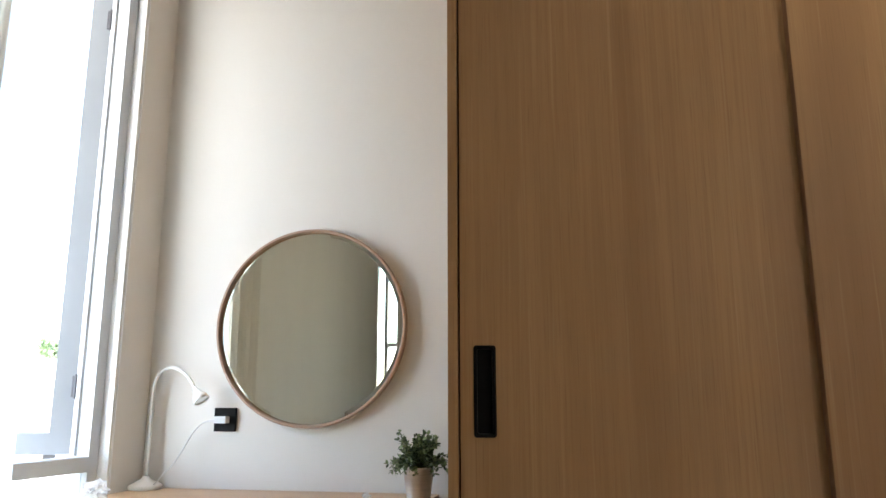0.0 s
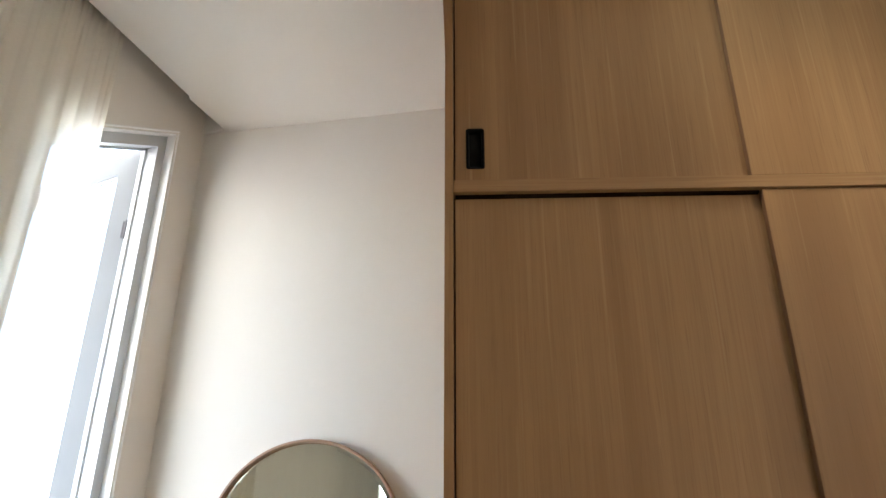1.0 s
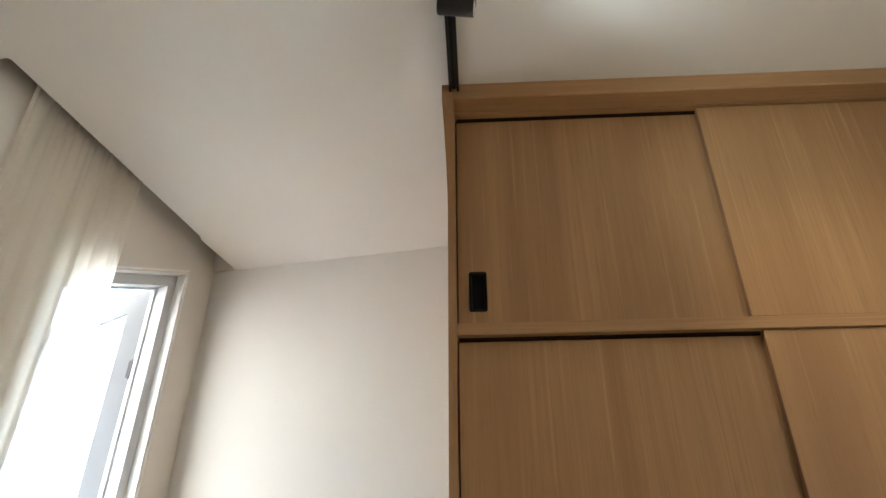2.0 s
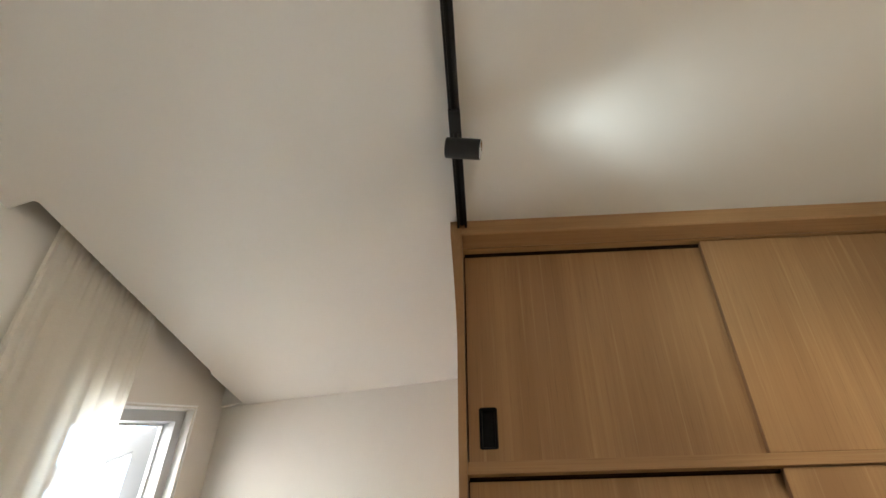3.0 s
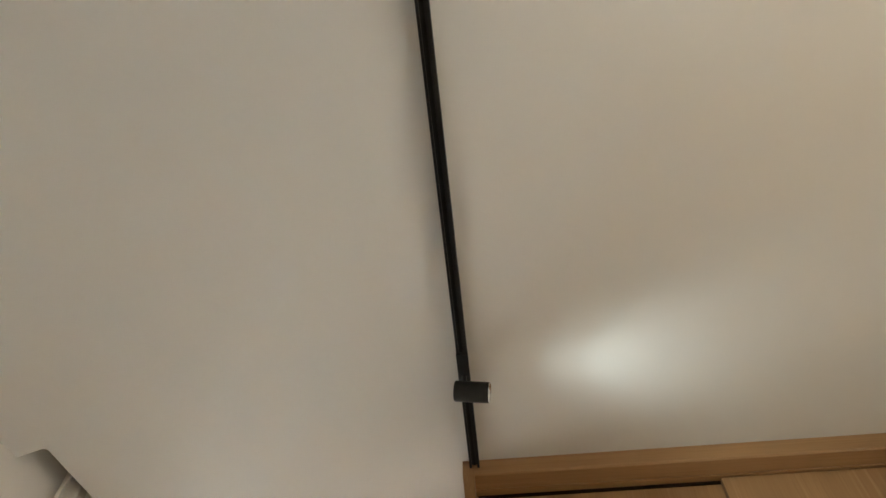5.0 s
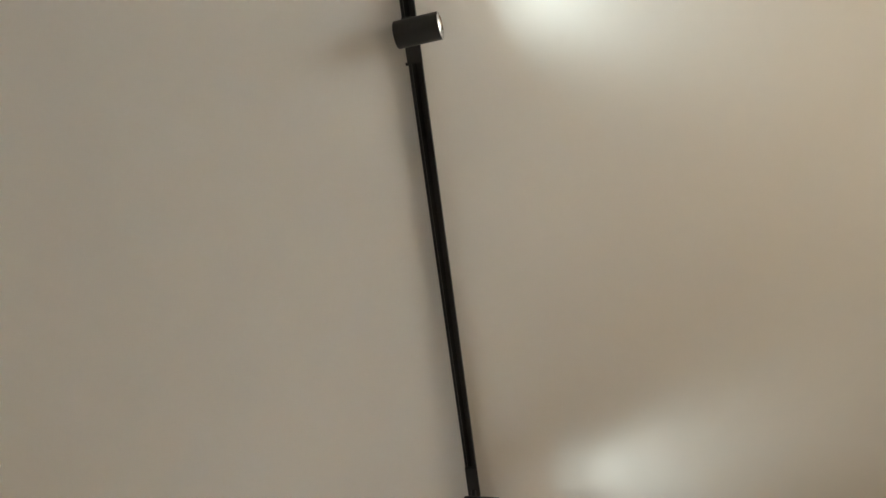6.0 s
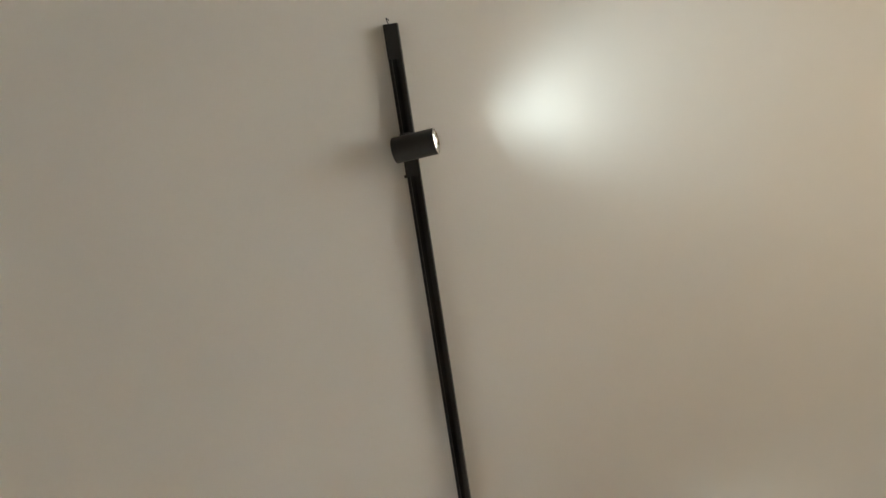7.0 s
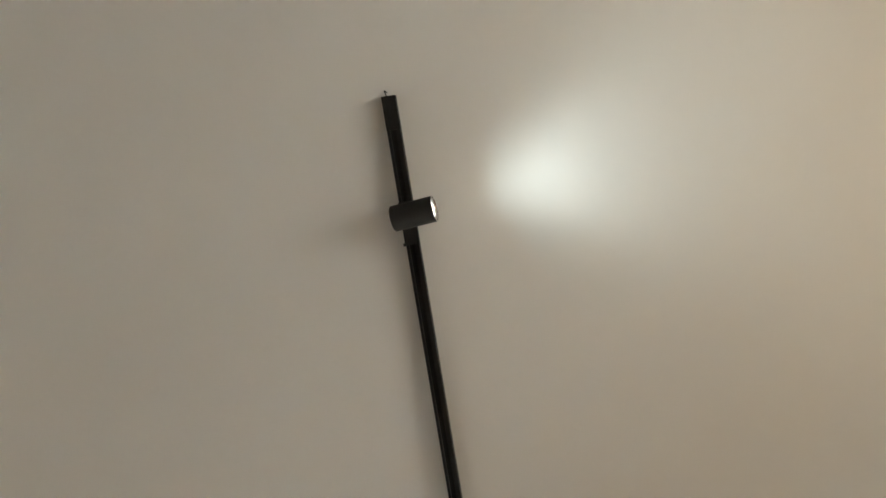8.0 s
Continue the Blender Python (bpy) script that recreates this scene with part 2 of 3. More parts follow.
def wall(name, x0, x1, y0, y1, place, holes=(), label="cream painted plaster wall", rake=0.0):
    """A wall along y with rectangular openings through it."""
    bm = bmesh.new()
    y = y0
    for a, b, lo, hi in sorted(holes):
        box(x0, x1, y, a, 0, TOP, bm=bm)
        box(x0, x1, a, b, 0, lo, bm=bm)
        prism([(a, hi - rake * (b - a)), (b, hi), (b, TOP), (a, TOP)], "x", x0, x1, bm)
        y = b
    box(x0, x1, y, y1, 0, TOP, bm=bm)
    ob = tagged(link(name, bm, M_WALL), label, "wall", kind="structure")
    ob.matrix_world = place
    return ob


wall("wall_west", -0.088, 0.0, -5.33, 0.1, WEST_M, [WIN], "cream painted plaster wall with a tall window opening", RAKE)
ob = tagged(link("wall_north", box(-0.2, 2.575, 0.0, 0.12, 0, TOP), M_WALL), "cream painted wall behind the desk and wardrobe", "wall", kind="structure")
ob.matrix_world = NORTH_M
wall("wall_east", EAST, EAST + 0.12, SOUTH - 0.12, -0.37, Matrix(), [FILL_WIN], "cream painted wall with an added opening for fill light")
tagged(link("wall_return", box(-2.70, -1.615, -5.115, -5.00, 0, TOP), M_WALL), "cream painted return wall of the alcove", "wall", kind="structure")
tagged(link("wall_alcove", box(-2.82, -2.70, SOUTH - 0.12, -5.00, 0, TOP), M_WALL), "cream painted end wall of the alcove", "wall", kind="structure")
wall("wall_south", -0.12, 0.0, -EAST, 2.70, pose(0, SOUTH, 0, 0, 0, 90), [tuple(-v for v in WIN2[1::-1]) + WIN2[2:]], "cream painted wall with a wide window opening")
tagged(link("floor", box(-2.82, EAST + 0.12, SOUTH - 0.12, 0.2, -0.12, 0.0), M_FLOOR), "oak coloured wooden floor", "floor", kind="structure")


def west(x, y):
    """A place on the plan from the west wall's own x and y."""
    v = WEST_M @ Vector((x, y, 0))
    return v.x, v.y


# ceiling slab with the recess for the curtain along the window wall
REC = 1.088
corner = [(0.101 - 0.016 * (1 - math.sin(a)), -REC + 0.016 * (1 - math.cos(a))) for a in (math.pi / 2 * i / 4 for i in range(5))]
outline = [west(0, -5.33), (-2.70, -5.107), (-2.70, SOUTH), (EAST, SOUTH), (EAST, -0.30), (0.0, 0.0), west(0.0, -0.010), west(0.090, -0.004), west(0.084, -0.204), west(0.094, -0.222)]
outline += [west(*c) for c in corner[::-1]] + [west(0.0, -REC)]
ceil = prism(outline, "z", H, TOP)
box(-2.82, EAST + 0.12, SOUTH - 0.12, 0.2, TOP, TOP + 0.1, bm=ceil)
tagged(link("ceiling", ceil, M_CEIL), "warm white plaster ceiling with a curtain recess", "ceiling", kind="structure")


def window(name, opening, place, open_angle):
    """A white casement: fixed outer frame, transom, one sash hinged at the far jamb, a fixed pane below."""
    y0, y1, z0, z1 = opening
    w = empty(name)
    at = Matrix.Translation((-0.06, (y0 + y1) / 2, z0))
    w.matrix_basis = place @ at
    inv = at.inverted()
    xf, xb, f = -0.034, -0.083, 0.040
    zt0, zt1 = 0.808, 0.850
    fv = f * 1.14                        # the raked head, measured upright

    def top(y):
        return z1 - RAKE * (y1 - y)
    made = []
    for nm, bx in (("sill", (xb, xf, y0 + f, y1 - f, z0, z0 + f)), ("transom", (xb, xf + 0.004, y0 + f, y1 - f, zt0, zt1))):
        made.append(part(nm, box(*bx, 0.003), M_UPVC, w))
    for nm, a, b, lo in (("jamb", y0, y0 + f, None), ("jamb", y1 - f, y1, None), ("head", y0 + f, y1 - f, fv)):
        za, zb = (z0, z0) if lo is None else (top(a) - lo, top(b) - lo)
        made.append(part(nm, prism([(a, za), (b, zb), (b, top(b)), (a, top(a))], "x", xb, xf), M_UPVC, w))
    made.append(part("reveal", box(xf, 0.001, y1 - 0.004, y1 - 0.0005, z0, z1 - 0.004), M_TRIM, w, "white painted reveal"))
    made.append(part("reveal", prism([(y0, top(y0) - 0.004), (y1 - 0.004, top(y1) - 0.0055), (y1 - 0.004, top(y1) - 0.0015), (y0, top(y0) - 0.0005)], "x", xf, 0.001), M_TRIM, w, "white painted reveal"))
    # chamfered white bead round the opening
    bead = [(0.0, 0.013), (0.004, 0.013), (0.004, 0.009), (-0.010, -0.004), (-0.012, 0.0)]
    made.append(part("bead", prism([(x, y1 + d * 0.7) for x, d in bead], "z", z0, z1 + 0.004), M_TRIM, w, "white painted bead"))
    bm = prism([(x, z1 + d) for x, d in bead], "y", y0, y1 + 0.009)
    for v in bm.verts:
        v.co.z -= RAKE * (y1 - v.co.y)
    made.append(part("bead", bm, M_TRIM, w, "white painted bead"))
    g = 0.008
    made.append(part("stop", box(xb - 0.012, xb + 0.004, y1 - f - g, y1 - f + 0.01, zt1, top(y1 - f) - fv, 0.002), M_UPVC, w))
    made.append(part("stop", prism([(y0 + f, top(y0 + f) - fv - g), (y1 - f, top(y1 - f) - fv - g), (y1 - f, top(y1 - f) - fv + 0.01), (y0 + f, top(y0 + f) - fv + 0.01)],
                                   "x", xb - 0.012, xb + 0.004), M_UPVC, w))
    made.append(part("lower_pane", box(-0.058, -0.052, y0 + f, y1 - f, z0 + f, zt0), M_GLASS, w))
    # the sash, built closed with its hinge edge at the origin, then swung outwards
    width, s = (y1 - y0) - 2 * f - 0.006, 0.060
    sv = s * 1.14
    h0, h1 = zt1 + 0.004, top(y1 - f) - fv - 0.004
    turn = Matrix.Translation((xb - 0.016, y1 - f - 0.004, 0)) @ Matrix.Rotation(radians(-open_angle), 4, "Z")
    sash = None
    for nm, a, b, lo, hi in (("sash", -s, 0, None, 0), ("stile", -width, -width + s, None, 0), ("rail", -width + s, -s, sv, 0), ("rail", -width + s, -s, None, s)):
        ta, tb = h1 + RAKE * a, h1 + RAKE * b
        if hi:
            quad = [(a, h0), (b, h0), (b, h0 + hi), (a, h0 + hi)]
        else:
            quad = [(a, h0 if lo is None else ta - lo), (b, h0 if lo is None else tb - lo), (b, tb), (a, ta)]
        bm = prism(quad, "x", -0.032, 0.0)
        bmesh.ops.transform(bm, matrix=turn, verts=bm.verts)
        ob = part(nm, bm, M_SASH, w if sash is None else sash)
        if sash is None:
            sash = ob
            made.append(ob)
    bm = prism([(-width + s, h0 + s), (-s, h0 + s), (-s, h1 - RAKE * s - sv), (-width + s, h1 + RAKE * (s - width) - sv)], "x", -0.019, -0.013)
    bmesh.ops.transform(bm, matrix=turn, verts=bm.verts)
    pane = part("pane", bm, M_GLASS, sash)
    pane.visible_shadow = False
    for hz in (1.042, 2.18):
        bm = box(-0.006, 0.006, -0.010, 0.003, hz - 0.030, hz + 0.030, 0.002)
        tube([(0.004, 0.001, hz - 0.034), (0.004, 0.001, hz + 0.034)], 0.0045, 10, bm)
        bmesh.ops.transform(bm, matrix=turn, verts=bm.verts)
        part("hinge", bm, M_HINGE, sash, "grey metal hinge")
    for ob in made:
        ob.matrix_parent_inverse = inv
        if ob.name.startswith("lower_pane"):
            ob.visible_shadow = False
    return w


tagged(window("window_1", WIN, WEST_M, 66), "tall white casement window, its sash opened outwards", "window", kind="structure")


def glazing(name, opening, place, mullions, rail=None):
    """A white fixed window along y in a wall 0.12 m thick behind x = 0."""
    a, b, z0, z1 = opening
    w = empty(name)
    at = Matrix.Translation((-0.06, (a + b) / 2, z0))
    w.matrix_basis = place @ at
    f = 0.03
    cuts = [a + f - 0.02] + [a + (b - a) * k for k in mullions] + [b - f + 0.02]
    bars = [(a, a + f, z0, z1), (b - f, b, z0, z1), (a + f, b - f, z0, z0 + f), (a + f, b - f, z1 - f, z1)]
    bars += [(c - 0.022, c + 0.022, z0 + f, z1 - f) for c in cuts[1:-1]]
    if rail:
        bars.append((a + f, cuts[1] - 0.022, rail, rail + 0.05))
    made = [part("window_frame", box(-0.09, -0.03, p, q, c, d, 0.003), M_UPVC, w) for p, q, c, d in bars]
    for p, q in zip(cuts, cuts[1:]):
        made.append(part("pane", box(-0.064, -0.058, p + 0.02, q - 0.02, z0 + f, z1 - f), M_GLASS, w))
        made[-1].visible_shadow = False
    for ob in made:
        ob.matrix_parent_inverse = at.inverted()
    return w


SOUTH_M = pose(0, SOUTH, 0, 0, 0, 90)
tagged(glazing("window_2", tuple(-v for v in WIN2[1::-1]) + WIN2[2:], SOUTH_M, (0.55,), 1.62), "tall white framed window in two lights", "window", kind="structure")
# invented east window, lets in sun and sky to brighten the right side
tagged(glazing("fill_window", tuple(-v for v in FILL_WIN[1::-1]) + FILL_WIN[2:], pose(EAST, 0, 0, 0, 0, 180), (0.5,)), "unseen glazed opening with white frames, added for fill light", "window", kind="structure")


# ---- wardrobe ----
WX0, WX1 = 0.935, 2.330
YD, YR, YF, YC = -0.831, -0.852, -0.857, -0.911      # inner doors, outer doors, carcass, cornice
YB = -0.36
XD = 0.957                                # left edge of the doors
SH0, SH1 = 1.906, 1.936                   # shelf between the lower and the upper doors
wardrobe = empty("wardrobe", 1.63, -0.6, 0)
winv = wardrobe.matrix_basis.inverted()


def wpart(name, bm, mat, label=""):
    ob = part(name, bm, mat, wardrobe, label)
    ob.matrix_parent_inverse = winv
    return ob


def flared_panel():
    """The end panel: upright, its front edge swelling forward and outward under the cornice."""
    bm = bmesh.new()
    rings = []
    for z in [0.0] + [2.26 + (2.60 - 2.26) * i / 10 for i in range(11)] + [H]:
        g = min(1.0, max(0.0, (z - 2.26) / (2.60 - 2.26))) ** 1.5
        x0, y0 = WX0 - 0.013 * g, YF - (YF - YC) * g
        x1 = XD - 0.003
        rings.append([bm.verts.new(c) for c in ((x0, y0, z), (x1, y0, z), (x1, YF, z), (x1, -0.150, z), (WX0, -0.147, z), (WX0, YF, z))])
    for p, q in zip(rings, rings[1:]):
        for k in range(6):
            bm.faces.new((p[k], p[(k + 1) % 6], q[(k + 1) % 6], q[k]))
    bm.faces.new(rings[0][::-1])
    bm.faces.new(rings[-1])
    bmesh.ops.recalc_face_normals(bm, faces=bm.faces)
    return bm


wpart("side_panel", flared_panel(), M_OAK)
wpart("side_panel", box(WX1 - 0.02, WX1, YF, YB, 0, H, 0.001), M_OAK)
wpart("back_panel", box(XD, WX1 - 0.02, YB, YB + 0.015, 0.08, H), M_OAK)
wpart("shelf", box(XD - 0.0025, WX1 - 0.02, YF, YB, SH0, SH1, 0.0015), M_OAK_X)
wpart("plinth", box(XD - 0.0025, WX1 - 0.02, -0.82, -0.80, 0.0, 0.08, 0.001), M_OAK_X)
cornice = prism([(-0.50, H), (YC, H), (YC, 2.602), (YC + 0.004, 2.598), (YF - 0.004, 2.592), (YF, 2.594), (YF, 2.590), (YF + 0.02, 2.590), (YF + 0.02, 2.60), (-0.50, 2.62)],
                "x", XD - 0.0032, WX1 - 0.02)
wpart("cornice", cornice, M_OAK_X, "stepped oak cornice against the ceiling")
# dark strips fill the gaps over and beside the doors as painted shade
wpart("door_gap_shade", box(XD + 0.001, 1.626, YF + 0.015, YD + 0.03, SH0 - 0.005, SH0 + 0.001), M_DARK, "dark strip standing in for shade above the doors")
wpart("door_gap_shade", box(XD + 0.001, 1.613, YF + 0.021, YD + 0.03, 2.5822, 2.599), M_DARK, "dark strip standing in for shade above the doors")
wpart("side_gap_shade", box(XD - 0.0015, XD + 0.003, YD + 0.004, YD + 0.02, 0.08, 2.59), M_DARK)
wpart("divider", box(1.62, 1.64, -0.80, YB, 0.08, 2.59), M_OAK)


def sliding_door(x0, x1, yf, z0, z1, pull=None):
    """A door leaf 22 mm thick; pull is the rectangle of a let-in handle."""
    yb = yf + 0.018
    bm = bmesh.new()
    if pull:
        px0, px1, pz0, pz1 = pull
        e = 0.005
        hx0, hx1, hz0, hz1 = px0 + e, px1 - e, pz0 + e, pz1 - e
        for y in (yf, yb):
            o = [bm.verts.new((x, y, z)) for x, z in ((x0, z0), (x1, z0), (x1, z1), (x0, z1))]
            i = [bm.verts.new((x, y, z)) for x, z in ((hx0, hz0), (hx1, hz0), (hx1, hz1), (hx0, hz1))]
            for k in range(4):
                bm.faces.new((o[k], o[(k + 1) % 4], i[(k + 1) % 4], i[k]))
            if y == yf:
                fo, fi = o, i
        for k in range(4):
            bm.faces.new((fo[k], fo[(k + 1) % 4], o[(k + 1) % 4], o[k]))
            bm.faces.new((fi[k], fi[(k + 1) % 4], i[(k + 1) % 4], i[k]))
        bmesh.ops.recalc_face_normals(bm, faces=bm.faces)
    else:
        box(x0, x1, yf, yb, z0, z1, 0.0012, bm=bm)
    door = wpart("sliding_door", bm, M_OAK)
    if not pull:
        # thin dark strip stands in for shade on the door's left edge
        part("edge_shade", box(x0 - 0.0012, x0 - 0.0001, yf + 0.0012, yb, z0 + 0.001, z1 - 0.001), M_EDGE_SHADE, door, "door edge with its shade painted dark brown")
    if pull:
        def ring(grow, y, r):
            pts = []
            for cx, cz, a0 in ((px1 + grow - r, pz1 + grow - r, 0), (px0 - grow + r, pz1 + grow - r, 90), (px0 - grow + r, pz0 - grow + r, 180), (px1 + grow - r, pz0 - grow + r, 270)):
                for s in range(5):
                    a = radians(a0 + 22.5 * s)
                    pts.append((cx + r * math.cos(a), y, cz + r * math.sin(a)))
            return pts
        hb = bmesh.new()
        rings = [[hb.verts.new(p) for p in ring(g, y, r)] for g, y, r in
                 ((0, yf - 0.0003, 0.006), (-0.0006, yf - 0.0018, 0.006), (-0.0035, yf - 0.0018, 0.005), (-0.0065, yf + 0.001, 0.0045), (-0.0075, yf + 0.014, 0.004))]
        for p, q in zip(rings, rings[1:]):
            for k in range(len(p)):
                hb.faces.new((p[k], p[(k + 1) % len(p)], q[(k + 1) % len(p)], q[k]))
        hb.faces.new(rings[-1])
        bmesh.ops.recalc_face_normals(hb, faces=hb.faces)
        part("recessed_handle", hb, M_BLACK, door, "black recessed pull with rounded corners")
    return door


sliding_door(XD + 0.001, 1.66, YD, 0.085, SH0 - 0.0055, (0.983, 1.026, 0.934, 1.106))
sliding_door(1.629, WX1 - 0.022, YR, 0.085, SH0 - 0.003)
sliding_door(XD + 0.001, 1.64, YD, SH1 + 0.003, 2.582, (0.983, 1.026, 1.979, 2.089))
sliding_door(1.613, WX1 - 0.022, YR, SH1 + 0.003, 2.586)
tagged(wardrobe, "tall oak veneer wardrobe with sliding doors and black pulls", "wardrobe")

# ---- desk ----
desk = empty("desk")
desk.matrix_basis = NORTH_M @ pose(0.46, -0.25, 0)
dinv = pose(-0.46, 0.25, 0)
DX = 0.90
for nm, bm in (("desktop", box(0.002, DX, -0.50, -0.002, 0.715, 0.75, 0.003)), ("side_panel", box(0.07, 0.095, -0.48, -0.01, 0, 0.715, 0.001)),
               ("side_panel", box(DX - 0.03, DX - 0.005, -0.48, -0.01, 0, 0.715, 0.001)), ("back_panel", box(0.095, DX - 0.03, -0.03, -0.012, 0.35, 0.715))):
    part(nm, bm, M_DESK, desk).matrix_parent_inverse = dinv
tagged(desk, "pale oak veneer dressing desk below the round mirror", "desk")

# ---- round mirror ----
MC = (0.514, 0.0, 1.216)
MR = 0.2925
mirror = empty("wall_mirror")
mirror.matrix_basis = NORTH_M @ pose(*MC)
turn_y = Matrix.Rotation(radians(90), 4, "X")          # the lathe's z points at -y
part("ring_frame", lathe([(MR - 0.009, 0.0), (MR - 0.001, 0.0), (MR, 0.001), (MR, 0.023), (MR - 0.002, 0.026), (MR - 0.007, 0.026), (MR - 0.009, 0.024), (MR - 0.009, 0.008), (MR - 0.009, 0.0)], 96, turn_y),
     M_RING, mirror, "thin walnut-brown wooden ring", smooth=False)
part("mirror_glass", lathe([(MR - 0.0085, 0.0126), (MR - 0.021, 0.0135), (0.0, 0.0135)], 96, turn_y), M_MIRROR, mirror, "mirror glass with a bevelled rim")
tagged(mirror, "round wall mirror with a thin brown wooden frame", "mirror")

# ---- socket, plug and cable ----
socket = empty("wall_socket")
socket.matrix_basis = NORTH_M @ pose(0.258, 0, 0.947)
part("plate", box(-0.034, 0.034, -0.009, 0, -0.034, 0.034, 0.002), M_BLACK, socket)
well = lathe([(0.0, 0.0095), (0.0135, 0.0095), (0.015, 0.0105), (0.0165, 0.0092)], 28, turn_y)
part("outlet", well, M_GROOVE, socket)
tagged(socket, "square black wall socket with a white plug in it", "socket")
plug = empty("power_plug")
plug.matrix_basis = NORTH_M @ pose(0.257, -0.010, 0.947)
part("plug_body", box(-0.022, 0.017, -0.024, 0.0, -0.010, 0.010, 0.004, 3), M_PLUG, plug)
part("strain_relief", tube([(-0.021, -0.013, -0.001), (-0.042, -0.013, -0.003)], 0.0062, 12, taper=0.55), M_PLUG, plug)
cable = bezier((-0.040, -0.013, -0.003), (-0.10, -0.015, -0.01), (-0.095, -0.04, -0.10), (-0.155, -0.045, -0.150), 24)
cable += bezier((-0.155, -0.045, -0.150), (-0.17, -0.05, -0.168), (-0.185, -0.05, -0.188), (-0.200, -0.042, -0.1905), 8)[1:]
part("cable", tube(cable, 0.0022, 8), M_PLUG, plug, "thin white cable hanging to the desk", smooth=True)
tagged(plug, "white power plug with a thin white cable", "plug")

# ---- desk lamp ----
lamp = empty("desk_lamp")
lamp.matrix_basis = NORTH_M @ pose(0.037, -0.040, 0.75)
part("base", lathe([(0, 0), (0.046, 0), (0.048, 0.002), (0.048, 0.010), (0.046, 0.0125), (0.014, 0.029), (0.008, 0.037), (0.0, 0.038)], 48), M_LAMP, lamp, smooth=True)
neck = [(0, 0, 0.036), (0.001, 0, 0.12), (0.002, 0, 0.22), (0.003, 0, 0.285)] + bezier((0.003, 0, 0.285), (0.005, 0, 0.366), (0.090, -0.004, 0.372), (0.146, -0.016, 0.288), 18)[1:]
part("gooseneck", tube(neck, 0.0048, 12), M_LAMP, lamp, smooth=True)
d = (Vector(neck[-1]) - Vector(neck[-2])).normalized()
head_m = Matrix.Translation(neck[-1]) @ Vector((d.x, d.y, d.z)).to_track_quat("Z", "Y").to_matrix().to_4x4()
head = part("lamp_head", lathe([(0.0, -0.004), (0.0055, -0.003), (0.008, 0.006), (0.014, 0.018), (0.0205, 0.030), (0.0225, 0.040), (0.0225, 0.044), (0.0215, 0.0455), (0.0200, 0.0445), (0.019, 0.040)], 32, head_m), M_LAMP, lamp, smooth=True)
part("lens", lathe([(0.0, 0.0415), (0.0194, 0.0415)], 32, head_m), M_STEEL, head, "grey unlit lens")
tagged(lamp, "white gooseneck desk lamp with a round base", "lamp")

# ---- plant ----
plant = empty("potted_plant")
plant.matrix_basis = NORTH_M @ pose(0.868, -0.12, 0.75) @ Matrix.Diagonal((0.97, 0.97, 0.97, 1))
part("pot", lathe([(0, 0.0), (0.030, 0.0), (0.032, 0.002), (0.0325, 0.006), (0.042, 0.080), (0.0435, 0.081), (0.0435, 0.084), (0.0415, 0.084), (0.040, 0.074), (0.0, 0.072)], 48), M_STEEL, plant, "brushed steel pot", smooth=True)
part("soil", lathe([(0.0, 0.0755), (0.0395, 0.0745)], 24), M_SOIL, plant)
rng = random.Random(5)
stems, leaves = bmesh.new(), bmesh.new()


def leaf(bm, at, along, out, length, width):
    """A small cupped oval leaf."""
    along, out = along.normalized(), out.normalized()
    across = along.cross(out).normalized()
    rows = []
    for u, w in ((0.0, 0.12), (0.25, 0.8), (0.55, 1.0), (0.82, 0.7), (1.0, 0.1)):
        mid = at + along * (u * length) + out * (0.22 * length * u * (1 - u))
        rows.append([bm.verts.new(mid + across * (s * w * width / 2) + out * (abs(s) * 0.12 * width)) for s in (-1, 0, 1)])
    for p, q in zip(rows, rows[1:]):
        for k in (0, 1):
            bm.faces.new((p[k], p[k + 1], q[k + 1], q[k]))


for i in range(100):
    a, lean = rng.uniform(0, 2 * math.pi), rng.uniform(0.10, 1.30)
    reach = rng.uniform(0.050, 0.102) * (0.88 if lean < 0.4 else 1.0)
    base = Vector((rng.uniform(-0.018, 0.018), rng.uniform(-0.018, 0.018), 0.074))
    way = Vector((math.sin(lean) * math.cos(a), math.sin(lean) * math.sin(a), math.cos(lean)))
    pts = bezier(base, base + Vector((0, 0, 0.03)) + way * 0.01, base + way * reach * 0.7 + Vector((0, 0, 0.012)), base + way * reach + Vector((0, 0, 0.010 if lean < 0.9 else -0.02)), 7)
    tube(pts, 0.0011, 5, stems, 0.5)
    for k in range(2, 8):
        p, dr = Vector(pts[k]), (Vector(pts[k]) - Vector(pts[k - 1])).normalized()
        for s in range(3):
            o = Vector((rng.gauss(0, 1), rng.gauss(0, 1), rng.gauss(0.2, 1))).normalized()
            al = (dr * 0.6 + o).normalized()
            leaf(leaves, p, al, Vector((rng.gauss(0, .5), rng.gauss(0, .5), 1)), rng.uniform(0.009, 0.016), rng.uniform(0.007, 0.011))
part("stems", stems, M_STEM, plant)
part("foliage", leaves, M_LEAF, plant, "dense small oval green leaves", smooth=True)
tagged(plant, "small leafy green plant in a steel pot", "plant")


